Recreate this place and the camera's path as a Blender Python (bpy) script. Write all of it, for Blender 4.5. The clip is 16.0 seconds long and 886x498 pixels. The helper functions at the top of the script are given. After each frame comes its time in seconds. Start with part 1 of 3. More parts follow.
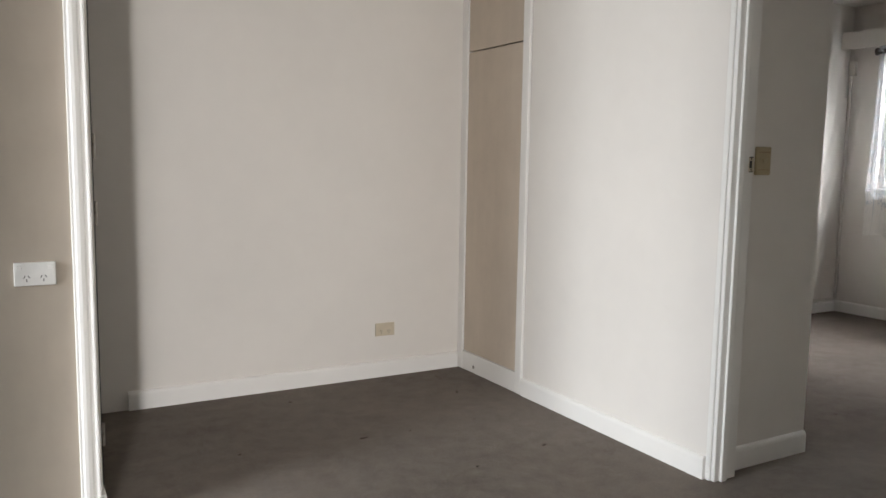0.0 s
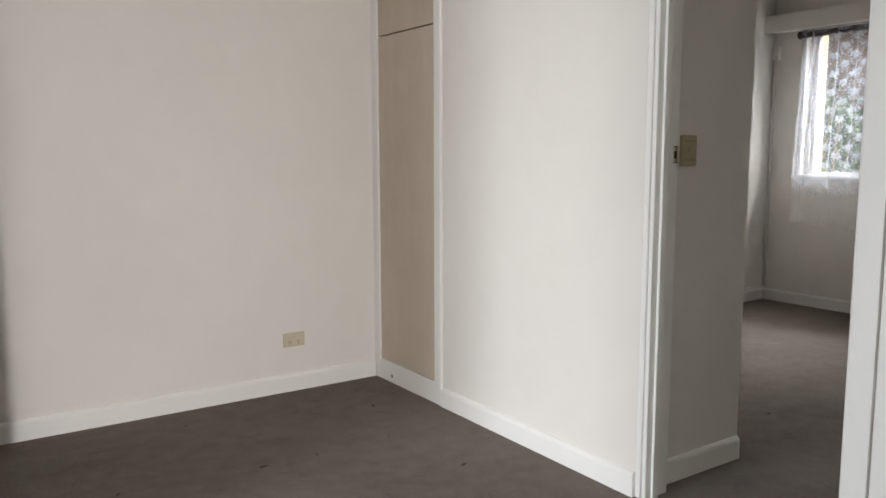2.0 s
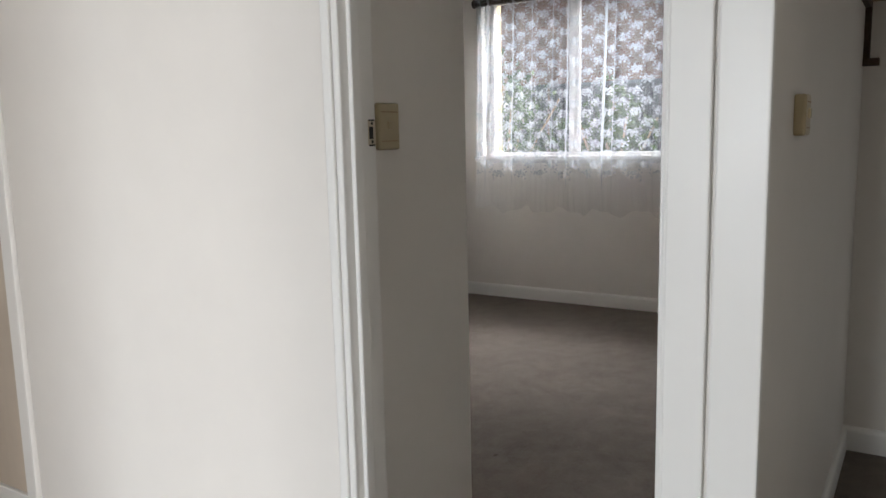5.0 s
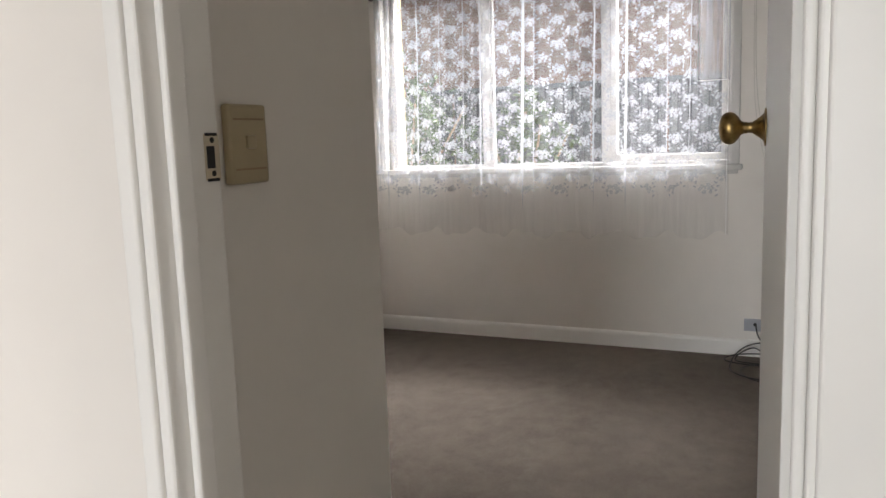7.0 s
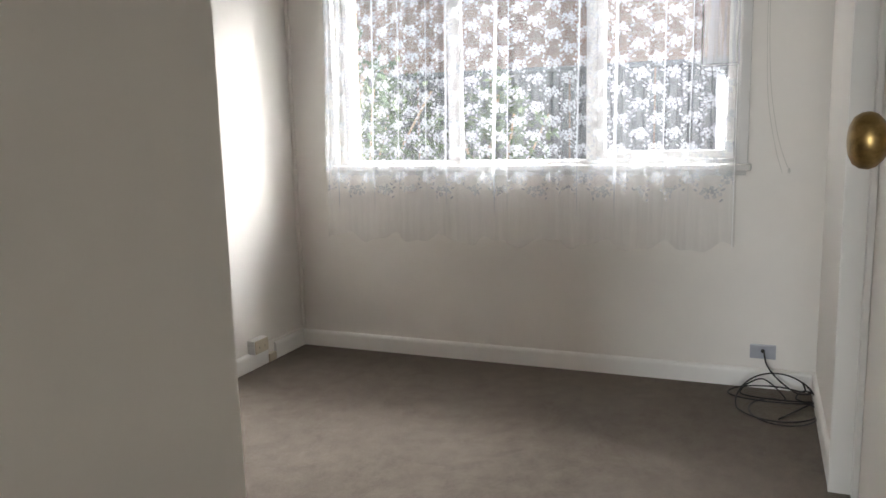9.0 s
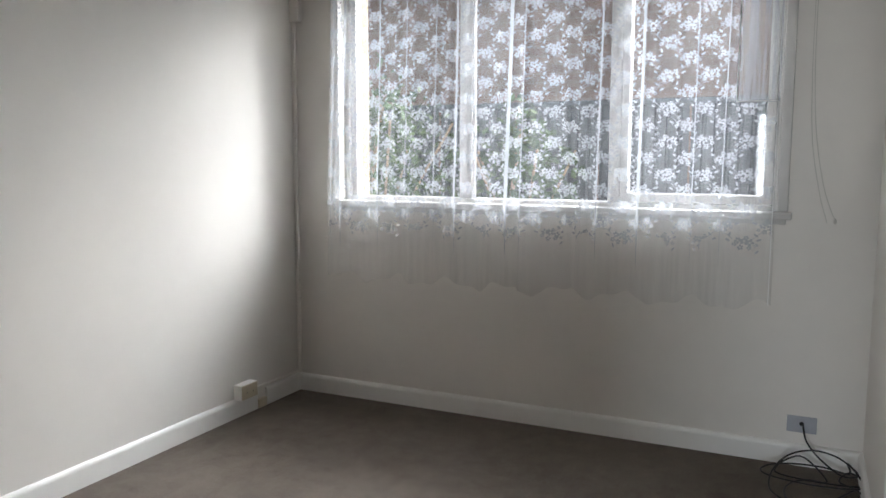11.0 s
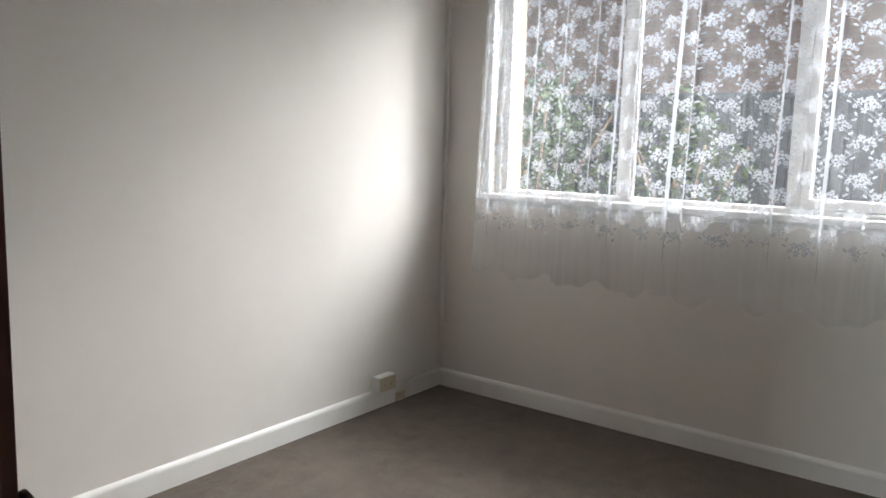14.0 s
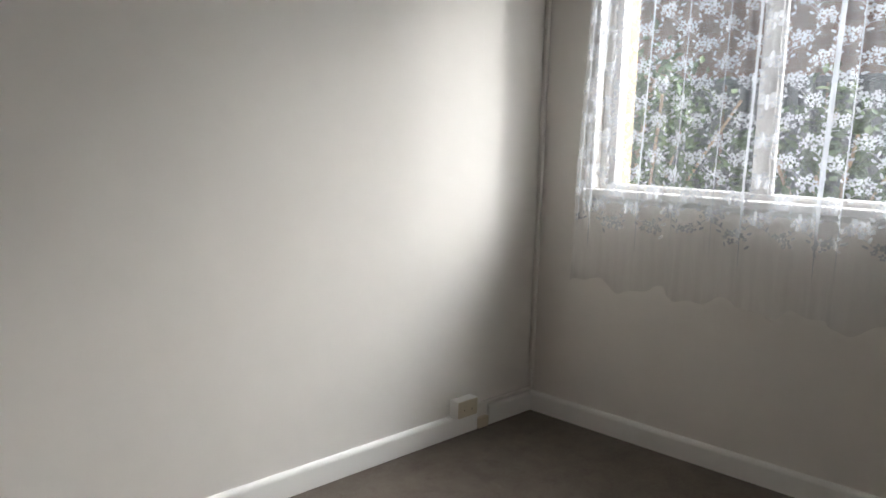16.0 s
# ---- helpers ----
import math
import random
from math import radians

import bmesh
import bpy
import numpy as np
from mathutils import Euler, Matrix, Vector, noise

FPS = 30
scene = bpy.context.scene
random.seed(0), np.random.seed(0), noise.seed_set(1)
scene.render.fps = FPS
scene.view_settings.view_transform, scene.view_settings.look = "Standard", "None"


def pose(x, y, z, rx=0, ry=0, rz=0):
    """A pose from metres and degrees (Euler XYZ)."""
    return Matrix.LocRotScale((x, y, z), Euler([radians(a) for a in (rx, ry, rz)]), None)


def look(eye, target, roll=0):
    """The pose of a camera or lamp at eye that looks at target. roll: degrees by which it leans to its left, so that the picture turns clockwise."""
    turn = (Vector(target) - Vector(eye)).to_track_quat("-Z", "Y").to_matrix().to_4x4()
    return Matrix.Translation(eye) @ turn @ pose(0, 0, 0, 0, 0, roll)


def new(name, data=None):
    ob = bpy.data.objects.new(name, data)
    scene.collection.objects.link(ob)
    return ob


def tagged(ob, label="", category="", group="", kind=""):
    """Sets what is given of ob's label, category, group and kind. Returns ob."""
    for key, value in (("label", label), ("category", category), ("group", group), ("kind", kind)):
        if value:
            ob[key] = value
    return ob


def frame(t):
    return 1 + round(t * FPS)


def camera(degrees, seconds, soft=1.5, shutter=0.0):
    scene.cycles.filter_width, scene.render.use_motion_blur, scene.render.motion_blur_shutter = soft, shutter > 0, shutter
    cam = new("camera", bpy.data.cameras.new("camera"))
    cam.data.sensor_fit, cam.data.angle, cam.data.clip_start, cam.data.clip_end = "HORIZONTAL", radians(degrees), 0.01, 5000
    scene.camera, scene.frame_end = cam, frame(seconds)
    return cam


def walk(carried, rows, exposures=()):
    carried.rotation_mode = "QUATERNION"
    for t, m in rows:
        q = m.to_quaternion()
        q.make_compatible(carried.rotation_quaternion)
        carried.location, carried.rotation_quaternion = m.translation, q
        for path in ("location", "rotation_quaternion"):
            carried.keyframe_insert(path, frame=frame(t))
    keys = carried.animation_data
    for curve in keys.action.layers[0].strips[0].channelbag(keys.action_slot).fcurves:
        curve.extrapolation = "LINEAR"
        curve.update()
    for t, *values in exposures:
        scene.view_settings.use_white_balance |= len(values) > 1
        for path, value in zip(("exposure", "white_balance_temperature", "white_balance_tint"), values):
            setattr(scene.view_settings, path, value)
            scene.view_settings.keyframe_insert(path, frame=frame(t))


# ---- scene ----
cam = camera(59.47, 16.0)
PATH = [
    (0, (0.494, 0.415, 1.189), (1.478, 2.142, 0.963), 0.9),
    (0.5, (0.502, 0.430, 1.206), (1.405, 2.200, 0.977), 1.2),
    (1, (0.533, 0.458, 1.207), (1.427, 2.231, 0.971), 0.8),
    (1.5, (0.620, 0.521, 1.203), (1.615, 2.237, 0.953), 0.3),
    (2, (0.760, 0.614, 1.203), (1.877, 2.254, 0.955), -0.1),
    (2.5, (0.856, 0.710, 1.194), (2.064, 2.284, 0.942), -0.4),
    (3, (0.969, 0.838, 1.194), (2.313, 2.294, 0.928), -0.9),
    (3.5, (1.094, 0.970, 1.197), (2.572, 2.291, 0.928), -1.4),
    (4, (1.246, 1.087, 1.191), (2.803, 2.311, 0.916), -1.5),
    (4.5, (1.400, 1.195, 1.194), (3.007, 2.352, 0.913), -1.4),
    (5, (1.539, 1.322, 1.187), (3.213, 2.375, 0.894), -1.3),
    (7.5, (2.313, 1.784, 1.206), (4.143, 2.529, 0.899), -2.1),
    (8, (2.472, 1.844, 1.199), (4.325, 2.513, 0.858), -2.0),
    (8.5, (2.644, 1.886, 1.204), (4.485, 2.589, 0.863), -1.5),
    (9, (2.776, 1.927, 1.234), (4.602, 2.680, 0.916), -1.5),
    (11.5, (3.173, 1.902, 1.237), (4.956, 2.789, 1.053), 0.7),
    (12, (3.184, 1.890, 1.206), (4.954, 2.816, 1.107), 1.3),
    (12.5, (3.173, 1.892, 1.183), (4.924, 2.855, 1.108), 1.5),
    (13, (3.174, 1.902, 1.185), (4.908, 2.894, 1.094), 1.2),
    (13.5, (3.192, 1.917, 1.220), (4.878, 2.982, 1.069), 0.7),
    (14, (3.299, 1.984, 1.261), (4.893, 3.161, 0.990), 1.6),
    (14.5, (3.380, 2.092, 1.217), (4.935, 3.314, 0.915), 2.2),
    (15, (3.483, 2.179, 1.209), (5.010, 3.431, 0.894), 2.1),
    (15.5, (3.626, 2.223, 1.206), (5.112, 3.526, 0.899), 2.3),
    (16, (3.754, 2.257, 1.212), (5.172, 3.639, 0.929), 1.7),
]
EXPOSURES = [(0, 1.88, 6300, 12), (5.0, 1.90, 6250, 12), (7.5, 2.22, 6650, 14), (8.1, 2.46, 6550, 11), (8.5, 2.44, 6550, 12), (9.0, 2.34, 6450, 11), (11.5, 1.74, 6150, 10), (13.0, 1.76, 6300, 11), (14.2, 1.82, 6350, 10), (15, 1.68, 6350, 10), (16, 1.64, 6350, 10)]
walk(cam, [(t, look(eye, target, roll)) for t, eye, target, roll in PATH], EXPOSURES)

# ---------------------------------------------------------------- light
world = bpy.data.worlds.new("sky")
scene.world = world
world.use_nodes = True
wn = world.node_tree.nodes
sky = wn.new("ShaderNodeTexSky")
sky.sky_type, sky.sun_disc = "NISHITA", False
sky.sun_elevation, sky.sun_rotation = radians(43), radians(180)
world.node_tree.links.new(sky.outputs[0], wn["Background"].inputs[0])
wn["Background"].inputs[1].default_value = 0.05


def area_lamp(name, eye, target, sx, sy, watts, colour, spread=180):
    data = bpy.data.lights.new(name, "AREA")
    data.shape, data.size, data.size_y, data.energy, data.color = "RECTANGLE", sx, sy, watts, colour
    data.spread = radians(spread)
    ob = new(name, data)
    ob.matrix_world = look(eye, target)
    return ob


sun = bpy.data.lights.new("sun", "SUN")
sun.energy, sun.angle, sun.color = 1.2, radians(12), (1.0, 0.95, 0.88)
new("sun", sun).matrix_world = look((7.6, -9, 11), (7.7, 3, 0))
# daylight of the sky outside the bedroom window, and at the windows of the front room
area_lamp("sky_light_bedroom", (13.2, 0.5, 4.4), (6.6, 3.05, 1.6), 6.8, 3.6, 610, (1.0, 0.985, 0.955))
area_lamp("sky_light_bedroom_high", (11.6, 1.1, 7.0), (6.5, 3.05, 1.55), 6.4, 2.0, 440, (0.97, 0.985, 1.0))
area_lamp("sky_light_south", (-0.66, -2.26, 1.42), (1.2, 4.15, -1.2), 0.24, 1.4, 25, (1.0, 0.965, 0.92), 120)
area_lamp("sky_light_west", (-2.92, 2.30, 1.25), (2.78, 2.6, -1.4), 1.2, 1.4, 21, (0.93, 0.98, 1.0), 110)

# ---------------------------------------------------------------- materials


class Mat:
    """A node material under construction."""

    def __init__(self, name, rough=0.6, metal=0.0, spec=0.5):
        self.m = bpy.data.materials.new(name)
        self.m.use_nodes = True
        self.t = self.m.node_tree
        self.b = self.t.nodes["Principled BSDF"]
        self.b.inputs["Roughness"].default_value = rough
        self.b.inputs["Metallic"].default_value = metal
        self.b.inputs["Specular IOR Level"].default_value = spec

    def n(self, kind, **kw):
        node = self.t.nodes.new("ShaderNode" + kind)
        for k, v in kw.items():
            node.inputs[k.replace("_", " ")].default_value = v
        return node

    def l(self, a, b):
        self.t.links.new(a, b)

    def coords(self):
        return self.n("TexCoord").outputs["Object"]

    def noise(self, scale, detail=4.0, rough=0.55, vec=None, stretch=None):
        node = self.n("TexNoise", Scale=scale, Detail=detail, Roughness=rough)
        v = vec or self.coords()
        if stretch:
            mp = self.n("Mapping")
            mp.inputs["Scale"].default_value = stretch
            self.l(v, mp.inputs["Vector"])
            v = mp.outputs[0]
        self.l(v, node.inputs["Vector"])
        return node.outputs["Fac"]

    def ramp(self, fac, stops):
        node = self.n("ValToRGB")
        e = node.color_ramp.elements
        while len(e) < len(stops):
            e.new(0.5)
        for el, (p, c) in zip(e, stops):
            el.position, el.color = p, (*c, 1)
        self.l(fac, node.inputs[0])
        return node.outputs[0]

    def math(self, op, a, b=None, clamp=False):
        node = self.n("Math")
        node.operation, node.use_clamp = op, clamp
        for i, v in enumerate((a, b)):
            if v is None:
                continue
            if isinstance(v, (int, float)):
                node.inputs[i].default_value = v
            else:
                self.l(v, node.inputs[i])
        return node.outputs[0]

    def bump(self, height, strength=0.2, dist=0.002, prev=None):
        node = self.n("Bump", Strength=strength, Distance=dist)
        self.l(height, node.inputs["Height"])
        if prev:
            self.l(prev, node.inputs["Normal"])
        self.l(node.outputs[0], self.b.inputs["Normal"])
        return node.outputs[0]

    def mix(self, fac, a, b):
        node = self.n("Mix")
        node.data_type = "RGBA"
        for i, v in ((0, fac), (6, a), (7, b)):
            if isinstance(v, (int, float)):
                node.inputs[i].default_value = v
            elif isinstance(v, tuple):
                node.inputs[i].default_value = (*v, 1)
            else:
                self.l(v, node.inputs[i])
        return node.outputs[2]

    def base(self, col):
        if isinstance(col, tuple):
            self.b.inputs["Base Color"].default_value = (*col, 1)
        else:
            self.l(col, self.b.inputs["Base Color"])
        return self


def tone(c, k):
    return tuple(min(1.0, v * k) for v in c)


def paint(name, c, rough=0.55, stain=0.05, bump=0.12, grain=260.0):
    """Wall or joinery paint: faint broad unevenness, fine roller stipple."""
    m = Mat(name, rough, spec=0.35)
    big = m.noise(1.3, 5, 0.6)
    mid = m.noise(9.0, 3, 0.5)
    f = m.math("ADD", m.math("MULTIPLY", big, 0.75), m.math("MULTIPLY", mid, 0.25))
    m.base(m.ramp(f, [(0.28, tone(c, 1 - stain)), (0.72, tone(c, 1 + stain * 0.6))]))
    r = m.math("ADD", m.math("MULTIPLY", mid, 0.16), rough - 0.08)
    m.l(r, m.b.inputs["Roughness"])
    p = m.bump(m.noise(grain, 2, 0.5), bump, 0.0006)
    m.bump(m.noise(5.5, 2, 0.5), 0.10, 0.004, p)
    return m.m


WALL = paint("warm_white_wall_paint", (0.79, 0.755, 0.705))
CEIL = paint("ceiling_paint", (0.80, 0.78, 0.73))
TRIM = paint("white_gloss_trim_paint", (0.85, 0.835, 0.80), 0.36, 0.04, 0.05, 120.0)
# White window paint, darkened to offset the strong light on the frames
SASH = paint("darkened_white_window_paint", (0.52, 0.505, 0.48), 0.4, 0.08, 0.06, 120.0)
DOOR = paint("white_door_paint", (0.76, 0.745, 0.71), 0.42, 0.04, 0.06, 160.0)


def beige_paint(name, c):
    """Old cream paint, unevenly rubbed and faintly streaked downwards."""
    m = Mat(name, 0.6, spec=0.3)
    a = m.noise(2.2, 6, 0.65)
    b = m.noise(7.0, 4, 0.6, stretch=(1, 1, 0.18))
    f = m.math("ADD", m.math("MULTIPLY", a, 0.6), m.math("MULTIPLY", b, 0.4))
    m.base(m.ramp(f, [(0.3, tone(c, 0.86)), (0.55, c), (0.75, tone(c, 1.1))]))
    p = m.bump(m.noise(300, 2), 0.12, 0.0006)
    m.bump(m.noise(12, 3), 0.12, 0.002, p)
    return m.m


BEIGE = beige_paint("cream_panel_paint", (0.60, 0.515, 0.42))
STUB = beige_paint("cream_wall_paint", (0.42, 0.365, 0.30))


def carpet():
    m = Mat("grey_brown_carpet", 0.95, spec=0.1)
    c = (0.148, 0.121, 0.097)
    big = m.noise(1.3, 5, 0.6)
    mid = m.noise(11, 5, 0.7)
    tuft = m.noise(85, 3, 0.7)
    fine = m.noise(420, 3, 0.7)
    f = m.math("ADD", m.math("MULTIPLY", big, 0.28), m.math("MULTIPLY", mid, 0.30))
    f = m.math("ADD", f, m.math("MULTIPLY", tuft, 0.22))
    f = m.math("ADD", f, m.math("MULTIPLY", fine, 0.20))
    m.base(m.ramp(f, [(0.36, (0.082, 0.062, 0.046)), (0.5, c), (0.64, tone(c, 1.40))]))
    m.b.inputs["Sheen Weight"].default_value = 0.12
    p = m.bump(fine, 0.7, 0.004)
    p = m.bump(tuft, 0.5, 0.006, p)
    m.bump(mid, 0.4, 0.010, p)
    return m.m


CARPET = carpet()


def plastic(name, c, rough=0.35):
    m = Mat(name, rough, spec=0.45)
    m.base(m.ramp(m.noise(40, 3), [(0.3, tone(c, 0.93)), (0.7, c)]))
    m.bump(m.noise(500, 2), 0.04, 0.0004)
    return m.m


CREAM = plastic("aged_cream_plastic", (0.45, 0.37, 0.225))
CREAM2 = plastic("aged_ivory_plastic", (0.60, 0.52, 0.39))
WHITEP = plastic("white_plastic", (0.78, 0.77, 0.74), 0.3)
GREYP = plastic("grey_plastic", (0.42, 0.43, 0.47), 0.25)
BLACKP = plastic("black_rubber_cable", (0.012, 0.011, 0.011), 0.45)
DARK = plastic("dark_socket_slot", (0.02, 0.018, 0.016), 0.6)
CORDM = plastic("off_white_cord", (0.62, 0.60, 0.55), 0.7)


def metal(name, c, rough=0.3, wear=0.5):
    m = Mat(name, rough, 1.0)
    a = m.noise(35, 5, 0.65)
    m.base(m.ramp(a, [(0.35, tone(c, wear)), (0.65, c)]))
    m.l(m.math("ADD", m.math("MULTIPLY", a, 0.3), rough - 0.12), m.b.inputs["Roughness"])
    m.bump(m.noise(180, 2), 0.05, 0.0005)
    return m.m


BRASS = metal("tarnished_brass", (0.46, 0.31, 0.12), 0.34, 0.42)
BRONZE = metal("dark_bronze", (0.075, 0.052, 0.04), 0.4, 0.5)
STEEL = metal("worn_steel", (0.55, 0.52, 0.47), 0.4, 0.6)


def wood(name, c, rough=0.4, axis=(1, 1, 0.06)):
    m = Mat(name, rough)
    g = m.noise(70, 6, 0.65, stretch=axis)
    b = m.noise(6, 4, 0.6, stretch=axis)
    f = m.math("ADD", m.math("MULTIPLY", g, 0.55), m.math("MULTIPLY", b, 0.45))
    m.base(m.ramp(f, [(0.3, tone(c, 0.55)), (0.5, c), (0.72, tone(c, 1.5))]))
    m.bump(g, 0.15, 0.0008)
    return m.m


DARKWOOD = wood("dark_red_brown_stained_wood", (0.085, 0.026, 0.014))
ROD = wood("dark_rod_wood", (0.035, 0.02, 0.013), 0.4, (1, 0.06, 1))
TANWOOD = wood("tan_shelf_wood", (0.30, 0.21, 0.12), 0.5, (1, 0.06, 1))
CHIP = wood("raw_pine", (0.30, 0.21, 0.13), 0.7, (0.06, 1, 1))
DARKDOOR = paint("dark_brown_door_paint", (0.045, 0.040, 0.034), 0.45, 0.2, 0.15, 90.0)
LEAFM = plastic("dry_leaf", (0.055, 0.035, 0.022), 0.8)


def glass():
    m = Mat("window_glass", 0.02)
    m.b.inputs["Transmission Weight"].default_value = 1.0
    m.b.inputs["IOR"].default_value = 1.45
    m.base((0.97, 0.985, 0.98))
    return m.m


GLASS = glass()


def sheer(name, cover, through_part, weave=0.0, colour=(0.88, 0.905, 0.95)):
    """Sheer white cloth: partly open, part of the light goes through the threads."""
    m = Mat(name, 0.8, spec=0.1)
    uv = m.n("UVMap").outputs[0]
    crease = m.noise(1.0, 3.0, 0.6, uv, (38.0, 1.6, 1.0))
    fine = m.noise(1.0, 2.0, 0.5, uv, (420.0, 420.0, 1.0))
    soft = m.math("ADD", m.math("MULTIPLY", m.math("SUBTRACT", crease, 0.45), weave * 2.2), m.math("MULTIPLY", m.math("SUBTRACT", fine, 0.5), weave))
    fac = m.math("ADD", soft, cover, True)
    tr = m.n("BsdfTransparent")
    tl = m.n("BsdfTranslucent")
    tl.inputs[0].default_value = (*colour, 1)
    df = m.n("BsdfDiffuse")
    df.inputs[0].default_value = (*colour, 1)
    cloth = m.n("MixShader", Fac=through_part)
    m.l(df.outputs[0], cloth.inputs[1])
    m.l(tl.outputs[0], cloth.inputs[2])
    out = m.n("MixShader")
    m.l(fac, out.inputs[0])
    m.l(tr.outputs[0], out.inputs[1])
    m.l(cloth.outputs[0], out.inputs[2])
    m.l(out.outputs[0], m.t.nodes["Material Output"].inputs[0])
    return m.m


LACE = sheer("white_lace_net", 0.125, 0.36, 0.11)
NET = sheer("plain_white_net", 0.26, 0.34, 0.10)
STITCH = sheer("white_lace_flowers", 0.40, 0.36, 0.0)
SEAM = sheer("white_curtain_seam", 0.38, 0.36, 0.2)


def thread():
    m = Mat("white_hem_thread", 0.8)
    m.base((0.86, 0.86, 0.85))
    m.b.inputs["Transmission Weight"].default_value = 0.0
    return m.m


THREAD = thread()


def brick():
    m = Mat("red_brown_brick", 0.85, spec=0.2)
    mp = m.n("Mapping")
    mp.inputs["Rotation"].default_value = (0, radians(90), radians(90))
    m.l(m.coords(), mp.inputs["Vector"])
    b = m.n("TexBrick", Scale=1.0, Mortar_Size=0.006, Brick_Width=0.24, Row_Height=0.086)
    b.inputs["Color1"].default_value = (0.15, 0.085, 0.064, 1)
    b.inputs["Color2"].default_value = (0.20, 0.118, 0.09, 1)
    b.inputs["Mortar"].default_value = (0.21, 0.17, 0.145, 1)
    m.l(mp.outputs[0], b.inputs["Vector"])
    m.base(m.mix(m.math("MULTIPLY", m.noise(1.5, 5), 0.5), b.outputs["Color"], (0.2, 0.13, 0.1)))
    m.bump(b.outputs["Fac"], 0.5, -0.006)
    return m.m


BRICK = brick()
FENCE = paint("blue_grey_steel_fence", (0.075, 0.081, 0.092), 0.5, 0.12, 0.05)
CREAMBRICK = beige_paint("cream_render", (0.46, 0.35, 0.21))


def soil():
    m = Mat("pale_concrete_paving", 0.95, spec=0.1)
    m.base(m.ramp(m.noise(6, 6), [(0.3, (0.36, 0.34, 0.30)), (0.7, (0.54, 0.51, 0.46))]))
    m.bump(m.noise(60, 4), 0.5, 0.01)
    return m.m


SOIL = soil()


def leaves():
    m = Mat("green_leaves", 0.6, spec=0.3)
    g = m.n("NewGeometry").outputs["Random Per Island"]
    m.base(m.ramp(g, [(0.0, (0.022, 0.05, 0.014)), (0.6, (0.045, 0.085, 0.024)), (1.0, (0.085, 0.12, 0.04))]))
    return m.m


LEAVES = leaves()

# ---------------------------------------------------------------- builders


def put(name, bm, mat, parent=None, m=None, smooth=False):
    me = bpy.data.meshes.new(name)
    bm.normal_update()
    bm.to_mesh(me)
    bm.free()
    if smooth:
        for p in me.polygons:
            p.use_smooth = True
    me.materials.append(mat)
    ob = new(name, me)
    if parent:
        ob.parent = parent
    if m:
        ob.matrix_basis = m
    return ob


def part(name, bm, mat, parent, label="", smooth=False, m=None):
    ob = put(name, bm, mat, parent, m, smooth)
    return tagged(ob, label) if label else ob


def thing(name, label, category, place=(0, 0, 0), group="", kind=""):
    ob = new(name)
    ob.location = place
    ob.empty_display_size = 0.05
    return tagged(ob, label, category, group, kind)


def add_box(bm, x0, x1, y0, y1, z0, z1, bevel=0.0, seg=2):
    vs = [bm.verts.new((x, y, z)) for z in (z0, z1) for y in (y0, y1) for x in (x0, x1)]
    fs = [bm.faces.new([vs[i] for i in f]) for f in ((0, 2, 3, 1), (4, 5, 7, 6), (0, 1, 5, 4), (2, 6, 7, 3), (0, 4, 6, 2), (1, 3, 7, 5))]
    if bevel:
        es = list({e for f in fs for e in f.edges})
        bmesh.ops.bevel(bm, geom=es, offset=bevel, segments=seg, profile=0.6, affect="EDGES")
    return bm


def box(x0, x1, y0, y1, z0, z1, bevel=0.0, seg=2):
    return add_box(bmesh.new(), x0, x1, y0, y1, z0, z1, bevel, seg)


def wall(name, mat, *boxes, label="", category="wall"):
    bm = bmesh.new()
    for b in boxes:
        add_box(bm, *b)
    return tagged(put(name, bm, mat), label, category, kind="structure")


def sweep(profile, a, b, up=(0, 0, 1), mitre_a=0.0, mitre_b=0.0):
    """A moulding: (out, height) profile run from a to b; out is to the left of the run."""
    a, b, up = Vector(a), Vector(b), Vector(up)
    d = (b - a).normalized()
    out = up.cross(d)
    bm = bmesh.new()
    rings = []
    for p, mi in ((a, mitre_a), (b, mitre_b)):
        rings.append([bm.verts.new(p + out * o + up * h + d * (o * mi)) for o, h in profile])
    n = len(profile)
    for i in range(n):
        j = (i + 1) % n
        bm.faces.new((rings[0][i], rings[1][i], rings[1][j], rings[0][j]))
    bm.faces.new(rings[0])
    bm.faces.new(rings[1][::-1])
    bmesh.ops.recalc_face_normals(bm, faces=bm.faces)
    return bm


SKIRT = [(0, 0), (0.016, 0), (0.016, 0.072), (0.0145, 0.079), (0.011, 0.085), (0.006, 0.089), (0, 0.09)]


def skirting(a, b, ma=0.0, mb=0.0):
    ob = put("baseboard", sweep(SKIRT, (*a, 0), (*b, 0), mitre_a=ma, mitre_b=mb), TRIM)
    return tagged(ob, "white painted timber baseboard with rounded top edge", "baseboard", kind="structure")


def lathe(profile, seg=28):
    """Turned solid about z from (radius, z) pairs."""
    bm = bmesh.new()
    rings = [[bm.verts.new((r * math.cos(2 * math.pi * k / seg), r * math.sin(2 * math.pi * k / seg), z)) for k in range(seg)] for r, z in profile]
    for a, b in zip(rings, rings[1:]):
        for k in range(seg):
            j = (k + 1) % seg
            bm.faces.new((a[k], a[j], b[j], b[k]))
    bm.faces.new(rings[0][::-1])
    bm.faces.new(rings[-1])
    return bm


